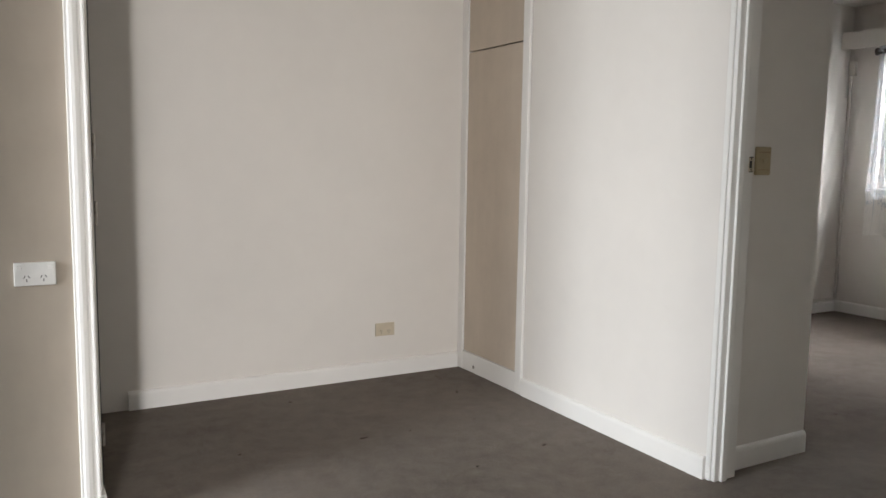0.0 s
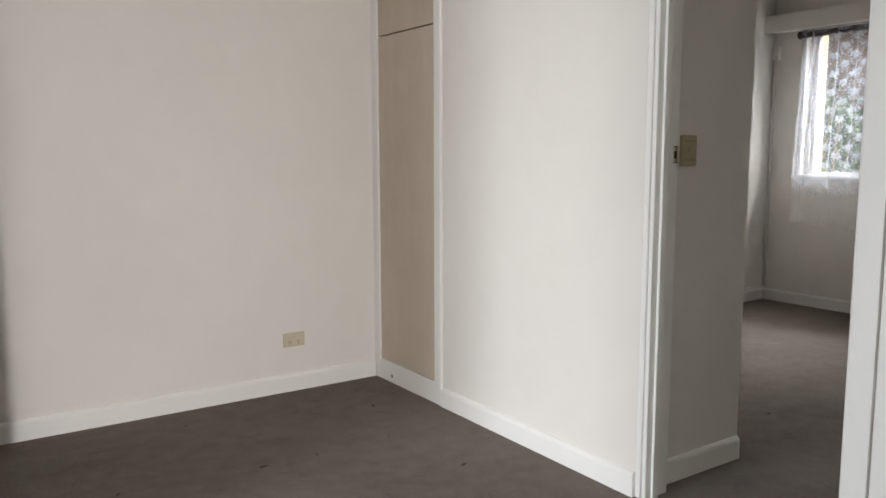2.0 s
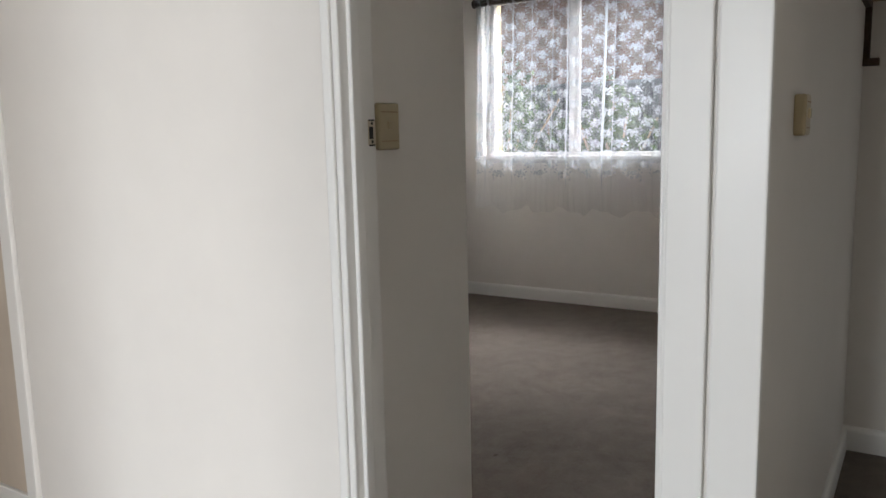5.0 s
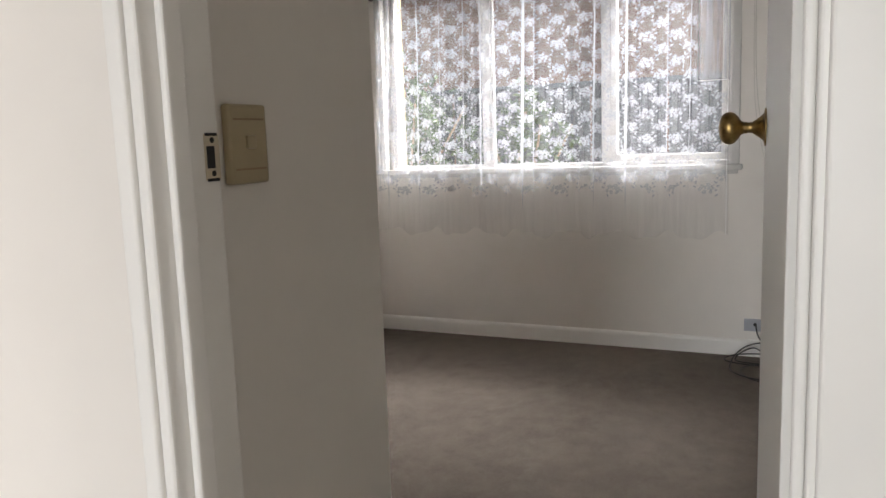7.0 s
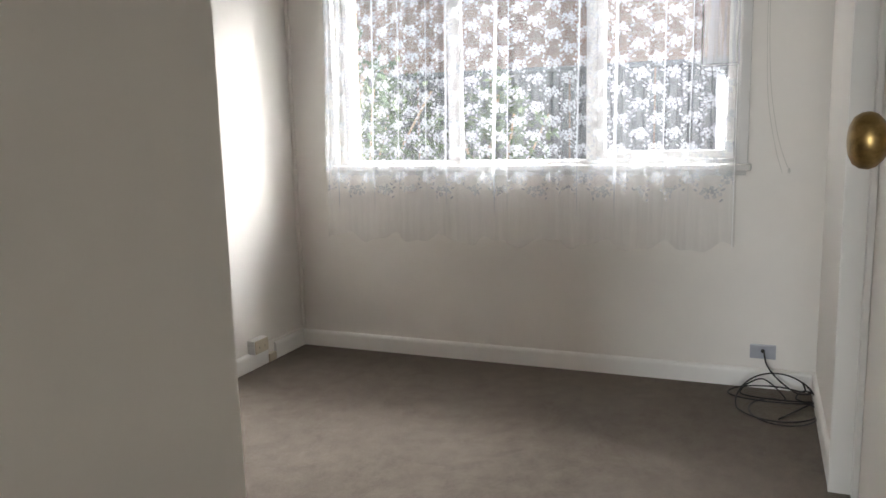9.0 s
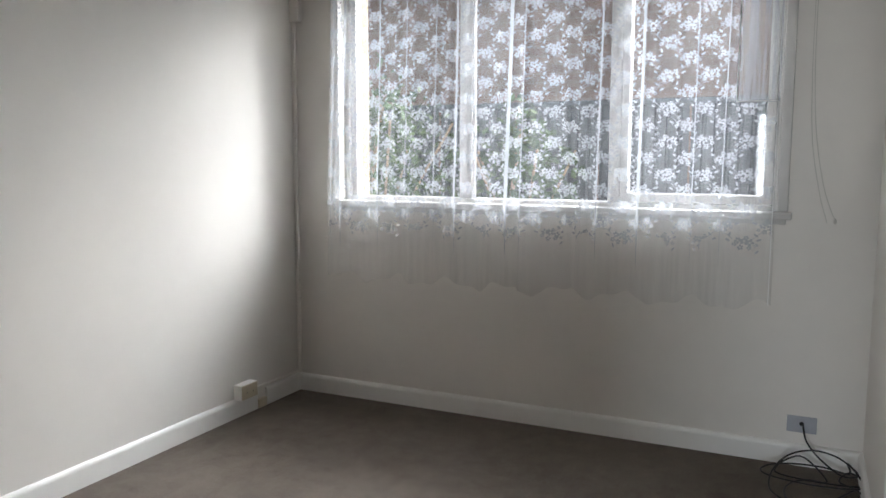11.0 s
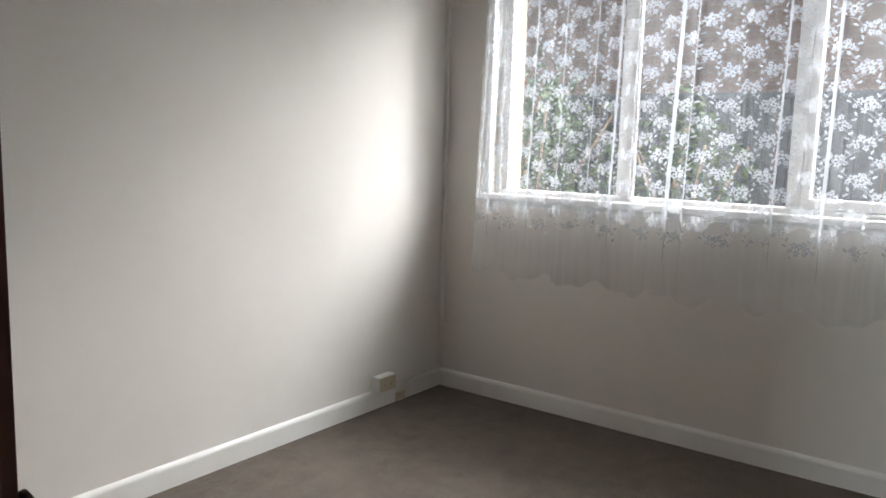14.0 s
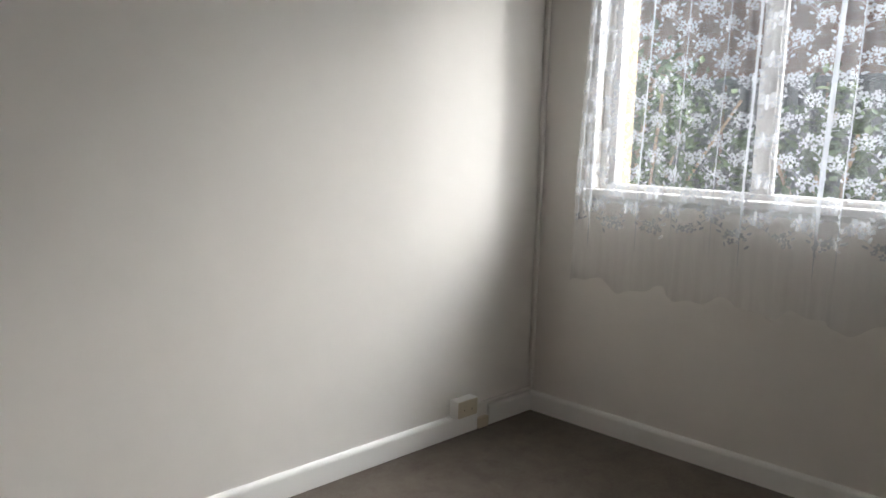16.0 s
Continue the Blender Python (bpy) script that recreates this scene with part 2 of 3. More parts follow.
def tube(points, radius, seg=8):
    """A round cord along smooth points."""
    pts = [Vector(p) for p in points]
    fine = []
    for i in range(len(pts) - 1):
        p0, p1, p2, p3 = pts[max(i - 1, 0)], pts[i], pts[i + 1], pts[min(i + 2, len(pts) - 1)]
        for k in range(6):
            t = k / 6
            fine.append(0.5 * (2 * p1 + (p2 - p0) * t + (2 * p0 - 5 * p1 + 4 * p2 - p3) * t * t + (3 * p1 - p0 - 3 * p2 + p3) * t ** 3))
    fine.append(pts[-1])
    bm = bmesh.new()
    rings = []
    side = Vector((0.31, 0.52, 0.8))
    for i, p in enumerate(fine):
        d = (fine[min(i + 1, len(fine) - 1)] - fine[max(i - 1, 0)]).normalized()
        side = (side - d * side.dot(d)).normalized()
        w = d.cross(side)
        rings.append([bm.verts.new(p + radius * (side * math.cos(2 * math.pi * k / seg) + w * math.sin(2 * math.pi * k / seg))) for k in range(seg)])
    for a, b in zip(rings, rings[1:]):
        for k in range(seg):
            j = (k + 1) % seg
            bm.faces.new((a[k], a[j], b[j], b[k]))
    bm.faces.new(rings[0][::-1])
    bm.faces.new(rings[-1])
    bmesh.ops.recalc_face_normals(bm, faces=bm.faces)
    return bm


# ---------------------------------------------------------------- plan
CEILING = 2.46
W = 2.778           # face of the front room's east wall
FAR = 4.216         # face of the front room's north wall
JAMB = 2.340        # latch side of the bedroom doorway
PASS = 2.401        # wall beside the bedroom door, on the bedroom side
WEDGE = 3.382       # where that wall ends
EAST = 6.493        # window wall
NORTH = 4.345       # bedroom's north wall
SOUTH = 1.668       # bedroom's south wall by the window
OUT = 6.72          # outer face of the window wall
PART_Y = 3.060      # short partition with the double socket

wall("floor", CARPET, (-3.1, 2.95, -2.4, 4.36, -0.12, 0.0), (2.95, 6.6, 0.5, 4.36, -0.12, 0.0), label="worn grey-brown loop pile carpet", category="carpet floor")
wall("ceiling", CEIL, (-3.1, 2.95, -2.4, 4.50, CEILING, CEILING + 0.12), (2.95, OUT, 0.5, 4.50, CEILING, CEILING + 0.12), label="plain cream painted plaster ceiling", category="ceiling")

wall("wall_north", WALL, (-3.1, 2.88, FAR, FAR + 0.15, 0, CEILING), label="warm white painted plaster wall of the front room")
wall("wall_east", WALL, (W, 2.90, JAMB + 0.042, 3.575, 0, CEILING), (W + 0.012, 2.90, JAMB + 0.018, JAMB + 0.042, 0, CEILING), (W + 0.03, 2.90, 3.575, FAR, 0, CEILING),
     (W, 2.94, 1.70, JAMB + 0.018, 2.06, CEILING), label="smooth white painted wall beside the bedroom doorway")
wall("wall_passage", WALL, (2.90, WEDGE, PASS, PASS + 0.09, 0, CEILING), label="white painted wall beside the bedroom door")
wall("wall_partition", WALL, (2.845, 5.485, 1.540, 1.600, 0, CEILING), (2.842, 2.94, 1.600, 1.683, 0, CEILING), label="white painted partition between bedroom and dark side room")
wall("wall_door_return", WALL, (2.940, 3.040, 1.600, 1.678, 0, CEILING), label="white painted return beside the open door")
wall("wall_bedroom_north", WALL, (2.94, OUT, NORTH, NORTH + 0.15, 0, CEILING), label="white painted bedroom wall lit from the window")
wall("wall_bedroom_south", WALL, (5.490, EAST, 1.540, SOUTH, 0, CEILING), label="white painted bedroom wall nib beside the window wall")
wy0, wy1, wz0, wz1 = 2.015, 4.075, 1.020, 2.130
wall("wall_window", WALL, (EAST, OUT, 1.540, wy0, 0, CEILING), (EAST, OUT, wy1, NORTH, 0, CEILING),
     (EAST, OUT, wy0, wy1, 0, wz0), (EAST, OUT, wy0, wy1, wz1, CEILING), label="white painted bedroom window wall")
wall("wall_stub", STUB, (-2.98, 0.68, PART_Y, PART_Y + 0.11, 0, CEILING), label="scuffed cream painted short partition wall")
# added wall, never in view: cuts the south lamp's light on the partition
wall("wall_west_blocker", WALL, (-2.98, -0.09, 0.05, 0.2, 0, CEILING), label="added white wall out of view that shades the cream partition")
# added wall, also out of view: keeps the south lamp off the side room
wall("wall_south_blocker", WALL, (0.98, 2.85, -0.15, 0.0, 0, CEILING), label="added white wall out of view that blocks the south lamp")
wall("wall_far_west", WALL, (-1.5, -1.38, PART_Y + 0.11, FAR, 0, CEILING), label="white painted end wall behind the open door")
wall("wall_west", WALL, (-3.1, -2.98, -2.4, 1.66, 0, CEILING), (-3.1, -2.98, 2.94, FAR, 0, CEILING),
     (-3.1, -2.98, 1.66, 2.94, 0, 0.5), (-3.1, -2.98, 1.66, 2.94, 2.0, CEILING), label="white painted wall with a window opening")
wall("wall_south", WALL, (-2.98, -0.9, -2.4, -2.28, 0, CEILING), (-0.42, 2.85, -2.4, -2.28, 0, CEILING),
     (-0.9, -0.42, -2.4, -2.28, 0, 0.7), (-0.9, -0.42, -2.4, -2.28, 2.2, CEILING), label="white painted wall with a window opening")
wall("wall_side_room", WALL, (2.85, 2.97, -2.4, 0.8, 0, CEILING), (2.97, 4.64, 0.68, 0.8, 0, CEILING),
     (4.64, 4.76, 0.68, 1.540, 0, CEILING), (2.85, 2.97, 0.8, 1.533, 2.1, CEILING), label="white painted walls of the dim side room")

skirting((2.76, FAR), (0.97, FAR))
skirting((W, JAMB + 0.042), (W, 3.575), 0, 0)
skirting((WEDGE - 0.002, PASS), (2.901, PASS))
skirting((EAST, NORTH), (6.195, NORTH), -1, 0)
skirting((6.118, NORTH), (3.557, NORTH), 0, 0)
skirting((EAST, SOUTH), (EAST, NORTH), 1, -1)
skirting((5.492, SOUTH), (EAST, SOUTH), 0, -1)
skirting((0.748, PART_Y), (-2.98, PART_Y))
skirting((4.64, 1.540), (2.86, 1.540), 1, 0)
skirting((4.64, 0.8), (4.64, 1.540), 0, -1)

# corner board where the baseboard turns round the partition's end
tagged(put("trim_stub_base", box(0.734, 0.752, PART_Y - 0.016, PART_Y + 0.126, 0, 0.085, 0.003), TRIM), "white painted baseboard return", "trim", kind="structure")


# ---------------------------------------------------------------- doorway to the bedroom
def bedroom_doorway():
    e = thing("door_frame_1", "white gloss painted timber door frame with a stop bead", "door frame", (2.87, JAMB, 0), kind="structure")
    o = Vector((2.87, JAMB, 0))

    def b(name, x0, x1, y0, y1, z0, z1, bev=0.004, mat=TRIM, label=""):
        return part(name, box(x0 - o.x, x1 - o.x, y0 - o.y, y1 - o.y, z0, z1, bev, 3), mat, e, label)

    b("jamb", 2.780, 2.897, JAMB, JAMB + 0.018, 0, 2.06, 0.006)
    b("edge_bead", 2.775, 2.789, JAMB + 0.0185, JAMB + 0.0415, 0, 2.06, 0.005)
    b("stop_bead", 2.806, 2.838, JAMB - 0.012, JAMB, 0, 2.04, 0.005)
    b("jamb", 2.836, 2.936, 1.683, 1.700, 0, 2.06)
    b("stop_bead", 2.856, 2.886, 1.700, 1.711, 0, 2.04, 0.004)
    b("head", 2.776, 2.936, 1.700, JAMB, 2.042, 2.06)
    b("casing", 2.826, 2.842, 1.622, 1.692, 0, 2.12, 0.004)
    b("end_board", 2.822, 2.842, 1.533, 1.613, 0, CEILING, 0.004)
    s = part("strike_plate", box(2.868 - o.x, 2.894 - o.x, -0.0015, 0.0, 1.166, 1.220, 0.0008, 1), CREAM2, e, "paint-splashed steel strike plate with a latch hole")
    part("latch_hole", box(2.871 - o.x, 2.884 - o.x, -0.0024, -0.0013, 1.180, 1.206), DARK, s)
    for z in (1.1665, 1.2195):
        part("mortise_gap", box(2.870 - o.x, 2.890 - o.x, -0.0022, -0.0012, z - 0.0018, z + 0.0018), DARK, s)
    for z in (1.174, 1.213):
        part("screw", lathe([(0.0035, 0), (0.0035, 0.0012), (0.002, 0.0016)], 10), DARK, s, m=pose(2.881 - o.x, -0.0012, z, 90, 0, 0))
    return e


bedroom_doorway()


def knob_mesh():
    return lathe([(0.004, 0), (0.035, 0.0), (0.037, 0.0012), (0.035, 0.003), (0.027, 0.0045), (0.022, 0.009), (0.016, 0.017), (0.0105, 0.025), (0.0098, 0.033), (0.0115, 0.036), (0.0105, 0.039),
                  (0.014, 0.045), (0.023, 0.051), (0.029, 0.057), (0.0315, 0.064), (0.0305, 0.072), (0.026, 0.079), (0.017, 0.0835), (0.008, 0.085), (0.002, 0.0853)], 40)


def bedroom_door():
    d = thing("bedroom_door", "white painted flush timber door standing open into the bedroom", "door", (2.945, 1.684, 0))
    d.rotation_euler = (0, 0, radians(3.4))
    leaf = part("leaf", box(0.003, 0.820, 0.0, 0.036, 0.012, 2.035, 0.0025, 2), DOOR, d)
    k = part("door_knob", knob_mesh(), BRASS, leaf, "tarnished brass door knob with a round rose", True, pose(0.752, 0.036, 1.206, -90, 0, 0) @ Matrix.Scale(0.95, 4))
    part("latch_face", box(0.8195, 0.821, 0.008, 0.028, 1.15, 1.235, 0.0005, 1), BRASS, leaf)
    for z in (0.22, 1.02, 1.82):
        part("hinge", lathe([(0.006, -0.045), (0.0065, -0.043), (0.0065, 0.043), (0.006, 0.045)], 14), STEEL, leaf, m=pose(-0.002, -0.003, z))
    return d


bedroom_door()


# ---------------------------------------------------------------- switches and sockets
def plate_mesh(w, h, d, bev=0.004):
    return box(-w / 2, w / 2, -d, 0, -h / 2, h / 2, bev, 3)


def light_switch(label, place, rz, mat=CREAM, w=0.076, h=0.117, depth=0.012):
    e = thing("light_switch", label, "light switch", place)
    e.rotation_euler = (0, 0, radians(rz))
    p = part("plate", plate_mesh(w, h, depth, 0.006), mat, e)
    for z in (-0.31 * h, 0.31 * h):
        part("groove", box(-w / 2 + 0.008, w / 2 - 0.008, -depth - 0.0006, -depth + 0.0004, z - 0.0012, z + 0.0012), CHIP, p)
    part("rocker", box(-0.009, 0.009, -depth - 0.0045, -depth + 0.001, -0.006, 0.012, 0.002, 2), mat, p)
    return e


def socket(label, place, rz, mat, outlets=2, w=0.114, h=0.071, name="power_outlet"):
    e = thing(name, label, "power outlet", place)
    e.rotation_euler = (0, 0, radians(rz))
    p = part("plate", plate_mesh(w, h, 0.010, 0.003), mat, e)
    for k in range(outlets):
        cx = (k - (outlets - 1) / 2) * 0.046
        for dx, rot in ((-0.006, 28), (0.006, -28), (0.0, 0)):
            z = -0.008 if rot else -0.019
            part("slot", box(-0.0011, 0.0011, -0.0112, -0.0095, -0.0042, 0.0042), DARK, p, m=pose(cx + dx, 0, z, 0, rot, 0))
        part("rocker_switch", box(-0.0075, 0.0075, -0.0135, -0.009, -0.006, 0.006, 0.0015, 2), mat, p, m=pose(cx + (-0.020 if k == 0 else 0.020) * (outlets > 1), 0, 0.021))
    return e


light_switch("aged cream plastic light switch beside the bedroom door", (3.012, PASS, 1.207), 0, CREAM, 0.080, 0.107, 0.015)
light_switch("aged cream plastic light switch in the dim side room", (3.128, 1.540, 1.207), 0, CREAM, 0.062, 0.076, 0.022)
socket("aged ivory double power outlet low on the wall", (2.296, FAR, 0.264), 0, CREAM2)
socket("white double power outlet on the cream partition", (0.572, PART_Y, 0.828), 0, WHITEP)


def cable_outlet():
    e = thing("cable_outlet", "grey plastic cable outlet plate above the baseboard", "wall outlet", (EAST, 1.891, 0.170))
    e.rotation_euler = (0, 0, radians(-90))
    p = part("plate", plate_mesh(0.110, 0.066, 0.009, 0.003), GREYP, e)
    part("cable_gland", lathe([(0.009, 0), (0.009, 0.004), (0.006, 0.008)], 14), DARK, p, m=pose(0, -0.008, 0.004, 90, 0, 0))
    return e


cable_outlet()


def loose_cable():
    pts = [(6.612, 1.80, 0.172), (6.585, 1.798, 0.160), (6.572, 1.785, 0.12), (6.55, 1.74, 0.07), (6.50, 1.66, 0.03)]

    def loop(cx, cy, rx, ry, tilt, start, turns, z0, z1, flip=1):
        n = int(12 * abs(turns))
        for k in range(n + 1):
            a = start + flip * 2 * math.pi * turns * k / n
            x, y = rx * math.cos(a), ry * math.sin(a)
            z = z0 + (z1 - z0) * k / n + max(0.0, tilt * x)
            pts.append((cx + x * (0.9 if tilt else 1), cy + y, 0.006 + z))

    loop(6.36, 1.745, 0.20, 0.165, 0.45, -1.0, 1.05, 0.004, 0.006)
    loop(6.46, 1.755, 0.085, 0.19, 0.25, -0.7, 1.0, 0.012, 0.016)
    loop(6.31, 1.72, 0.17, 0.135, 0.0, -0.4, 0.95, 0.012, 0.0, -1)
    loop(6.50, 1.73, 0.055, 0.165, 1.1, 0.4, 0.7, 0.004, 0.002)
    pts.append((6.22, 1.74, 0.007))
    c = put("coiled_cable", tube(pts, 0.0036, 8), BLACKP, m=pose(-0.140, 0.085, 0), smooth=True)
    return tagged(c, "black rubber cable lying in loose coils on the carpet", "cable")


loose_cable()


# ---------------------------------------------------------------- front room
def cupboard():
    o = Vector((W, 3.90, 0))
    e = thing("built_in_cupboard", "tall cream painted cupboard with white frame built into the wall", "cupboard", o)

    def b(name, x0, x1, y0, y1, z0, z1, bev, mat, label=""):
        return part(name, box(x0 - o.x, x1 - o.x, y0 - o.y, y1 - o.y, z0, z1, bev, 2), mat, e, label)

    b("frame_stile", 2.764, 2.81, 4.160, FAR - 0.0005, 0.0, 2.44, 0.004, TRIM, "white painted stile in the corner")
    b("frame_stile", 2.764, 2.81, 3.579, 3.634, 0.0, 2.44, 0.006, TRIM, "white painted stile")
    b("bottom_rail", 2.766, 2.81, 3.634, 4.160, 0.0, 0.106, 0.004, TRIM, "white painted bottom rail with a small bolt hole")
    b("door", 2.774, 2.80, 3.638, 4.156, 0.110, 1.782, 0.002, BEIGE, "flat cream painted door")
    b("upper_door", 2.774, 2.80, 3.638, 4.156, 1.789, 2.44, 0.002, BEIGE, "flat cream painted upper door")
    h = part("bolt", lathe([(0.006, 0), (0.006, 0.004), (0.004, 0.006)], 12), STEEL, e, m=pose(2.766 - o.x, 4.036 - o.y, 0.036, 0, -90, 0))
    part("bolt_hole", lathe([(0.009, 0), (0.009, 0.001)], 14), DARK, e, m=pose(2.7655 - o.x, 4.036 - o.y, 0.036, 0, -90, 0))
    return e


cupboard()


def architrave():
    prof = [(0, 0), (0.016, 0), (0.0175, 0.004), (0.0165, 0.009), (0.012, 0.013), (0.0125, 0.018), (0.017, 0.024), (0.019, 0.034), (0.018, 0.044), (0.014, 0.050), (0.014, 0.056), (0.0, 0.058)]
    e = thing("door_frame_2", "white painted moulded timber architrave on the partition end", "door frame", (0.70, PART_Y, 0), kind="structure")
    bm = bmesh.new()
    rings = []
    for z in (0.0, CEILING):
        rings.append([bm.verts.new((0.034 - h, -o, z)) for o, h in prof])
    n = len(prof)
    for i in range(n):
        j = (i + 1) % n
        bm.faces.new((rings[0][i], rings[0][j], rings[1][j], rings[1][i]))
    bmesh.ops.recalc_face_normals(bm, faces=bm.faces)
    part("architrave", bm, TRIM, e)
    part("jamb", box(-0.02, 0.034, 0.0, 0.11, 0, CEILING, 0.004, 2), TRIM, e)
    part("stop_bead", box(0.034, 0.046, 0.045, 0.075, 0, CEILING, 0.003, 2), TRIM, e)
    return e


architrave()


def hall_door():
    d = thing("hall_door", "dark painted timber door folded open behind the partition end", "door", (0.757, PART_Y + 0.125, 0))
    d.rotation_euler = (0, 0, radians(85.2))
    leaf = part("leaf", box(0.004, 0.84, 0.0, 0.036, 0.012, 2.03, 0.003, 2), DARKDOOR, d)
    k = part("lever_handle", lathe([(0.024, 0), (0.024, 0.004), (0.009, 0.008), (0.009, 0.022), (0.013, 0.025), (0.011, 0.033)], 20), BRONZE, leaf, "black lever handle", True, pose(0.775, 0.036, 1.03, -90, 0, 0))
    part("lever", box(-0.11, 0.010, -0.010, 0.010, 0.022, 0.034, 0.004, 2), BRONZE, k)
    for z in (0.25, 1.0, 1.22, 1.80):
        part("hinge", lathe([(0.005, -0.04), (0.0055, -0.038), (0.0055, 0.038), (0.005, 0.04)], 12), STEEL, leaf, m=pose(-0.001, -0.003, z))
    return d


hall_door()

# crumbs of dry leaf on the carpet
rnd = random.Random(4)


def leaf_scrap(size):
    bm = bmesh.new()
    n = 9
    top = []
    for k in range(n):
        a = 2 * math.pi * k / n
        r = size * (0.55 + 0.5 * rnd.random())
        top.append((r * math.cos(a), 0.38 * r * math.sin(a), 0.002 + 0.004 * rnd.random()))
    c = bm.verts.new((0, 0, 0.006))
    low = bm.verts.new((0, 0, 0.0))
    ring = [bm.verts.new(p) for p in top]
    for k in range(n):
        bm.faces.new((c, ring[k], ring[(k + 1) % n]))
        bm.faces.new((low, ring[(k + 1) % n], ring[k]))
    return bm


for x, y, s, a in ((1.804, 3.366, 0.030, 10), (2.444, 2.946, 0.022, 20), (2.497, 3.760, 0.024, 60), (1.681, 3.984, 0.012, 0), (2.353, 3.364, 0.013, 80),
                   (2.343, 4.180, 0.013, 0), (2.02, 3.36, 0.008, 0), (2.54, 4.012, 0.014, 70), (3.95, 2.628, 0.016, -20), (1.28, 3.42, 0.010, 30), (2.07, 2.88, 0.009, 0)):
    ob = put("leaf_scrap", leaf_scrap(s), LEAFM, m=pose(x, y, 0.0, 0, 0, a))
    tagged(ob, "small dry brown leaf scrap on the carpet", "debris", "scraps on the carpet")


# ---------------------------------------------------------------- dim side room
def wall_shelf():
    e = thing("wall_shelf", "tan wooden wall shelf on a dark metal bracket", "shelf", (4.64, 1.285, 1.60))
    part("board", box(-0.26, 0.0, -0.50, 0.275, 0.0, 0.045, 0.003, 2), TANWOOD, e)
    br = part("bracket", box(-0.032, 0.0, 0.235, 0.256, -0.19, 0.0, 0.002, 1), BRONZE, e, "dark painted steel bracket")
    part("bracket_foot", box(-0.04, 0.0, 0.205, 0.256, -0.215, -0.19, 0.002, 1), BRONZE, br)
    part("bracket_arm", box(-0.24, -0.032, 0.235, 0.256, -0.022, -0.002, 0.002, 1), BRONZE, br)
    return e


wall_shelf()


# ---------------------------------------------------------------- bedroom
def wardrobe():
    y0, front = 2.55, 3.537
    e = thing("built_in_wardrobe", "white sided built-in wardrobe with dark stained timber doors", "wardrobe", (front, y0, 0))
    part("side_panel", box(2.902 - front, -0.0005, 0.0, 0.018, 0.0, CEILING - 0.004, 0.001, 1), WALL, e, "white painted side panel")
    part("carcass", box(-0.02, -0.0008, 0.0185, NORTH - y0 - 0.002, 0.0, CEILING - 0.004), DARKWOOD, e)
    w = (NORTH - y0 - 0.004) / 3
    for k in range(3):
        d = part("door", box(0.0, 0.0135, w * k, w * (k + 1) - 0.004, 0.012, 2.1, 0.002, 2), DARKWOOD, e)
        ky = 0.028 if k == 0 else w * k + 0.05
        part("knob", lathe([(0.006, 0), (0.006, 0.007), (0.012, 0.012), (0.013, 0.018), (0.007, 0.022)], 18), BRONZE, d, "dark knob", True, pose(0.0135, ky, 0.973, 0, 90, 0))
    return e


wardrobe()

tagged(put("trim_nib", box(5.470, 5.490, 1.601, SOUTH + 0.018, 0, CEILING - 0.002, 0.004), TRIM), "white painted casing on the wall nib", "trim", kind="structure")
tagged(put("trim_nib_inner", box(5.430, 5.4695, 1.6005, 1.620, 0, CEILING - 0.002, 0.004), TRIM), "white painted inner casing strip", "trim", kind="structure")


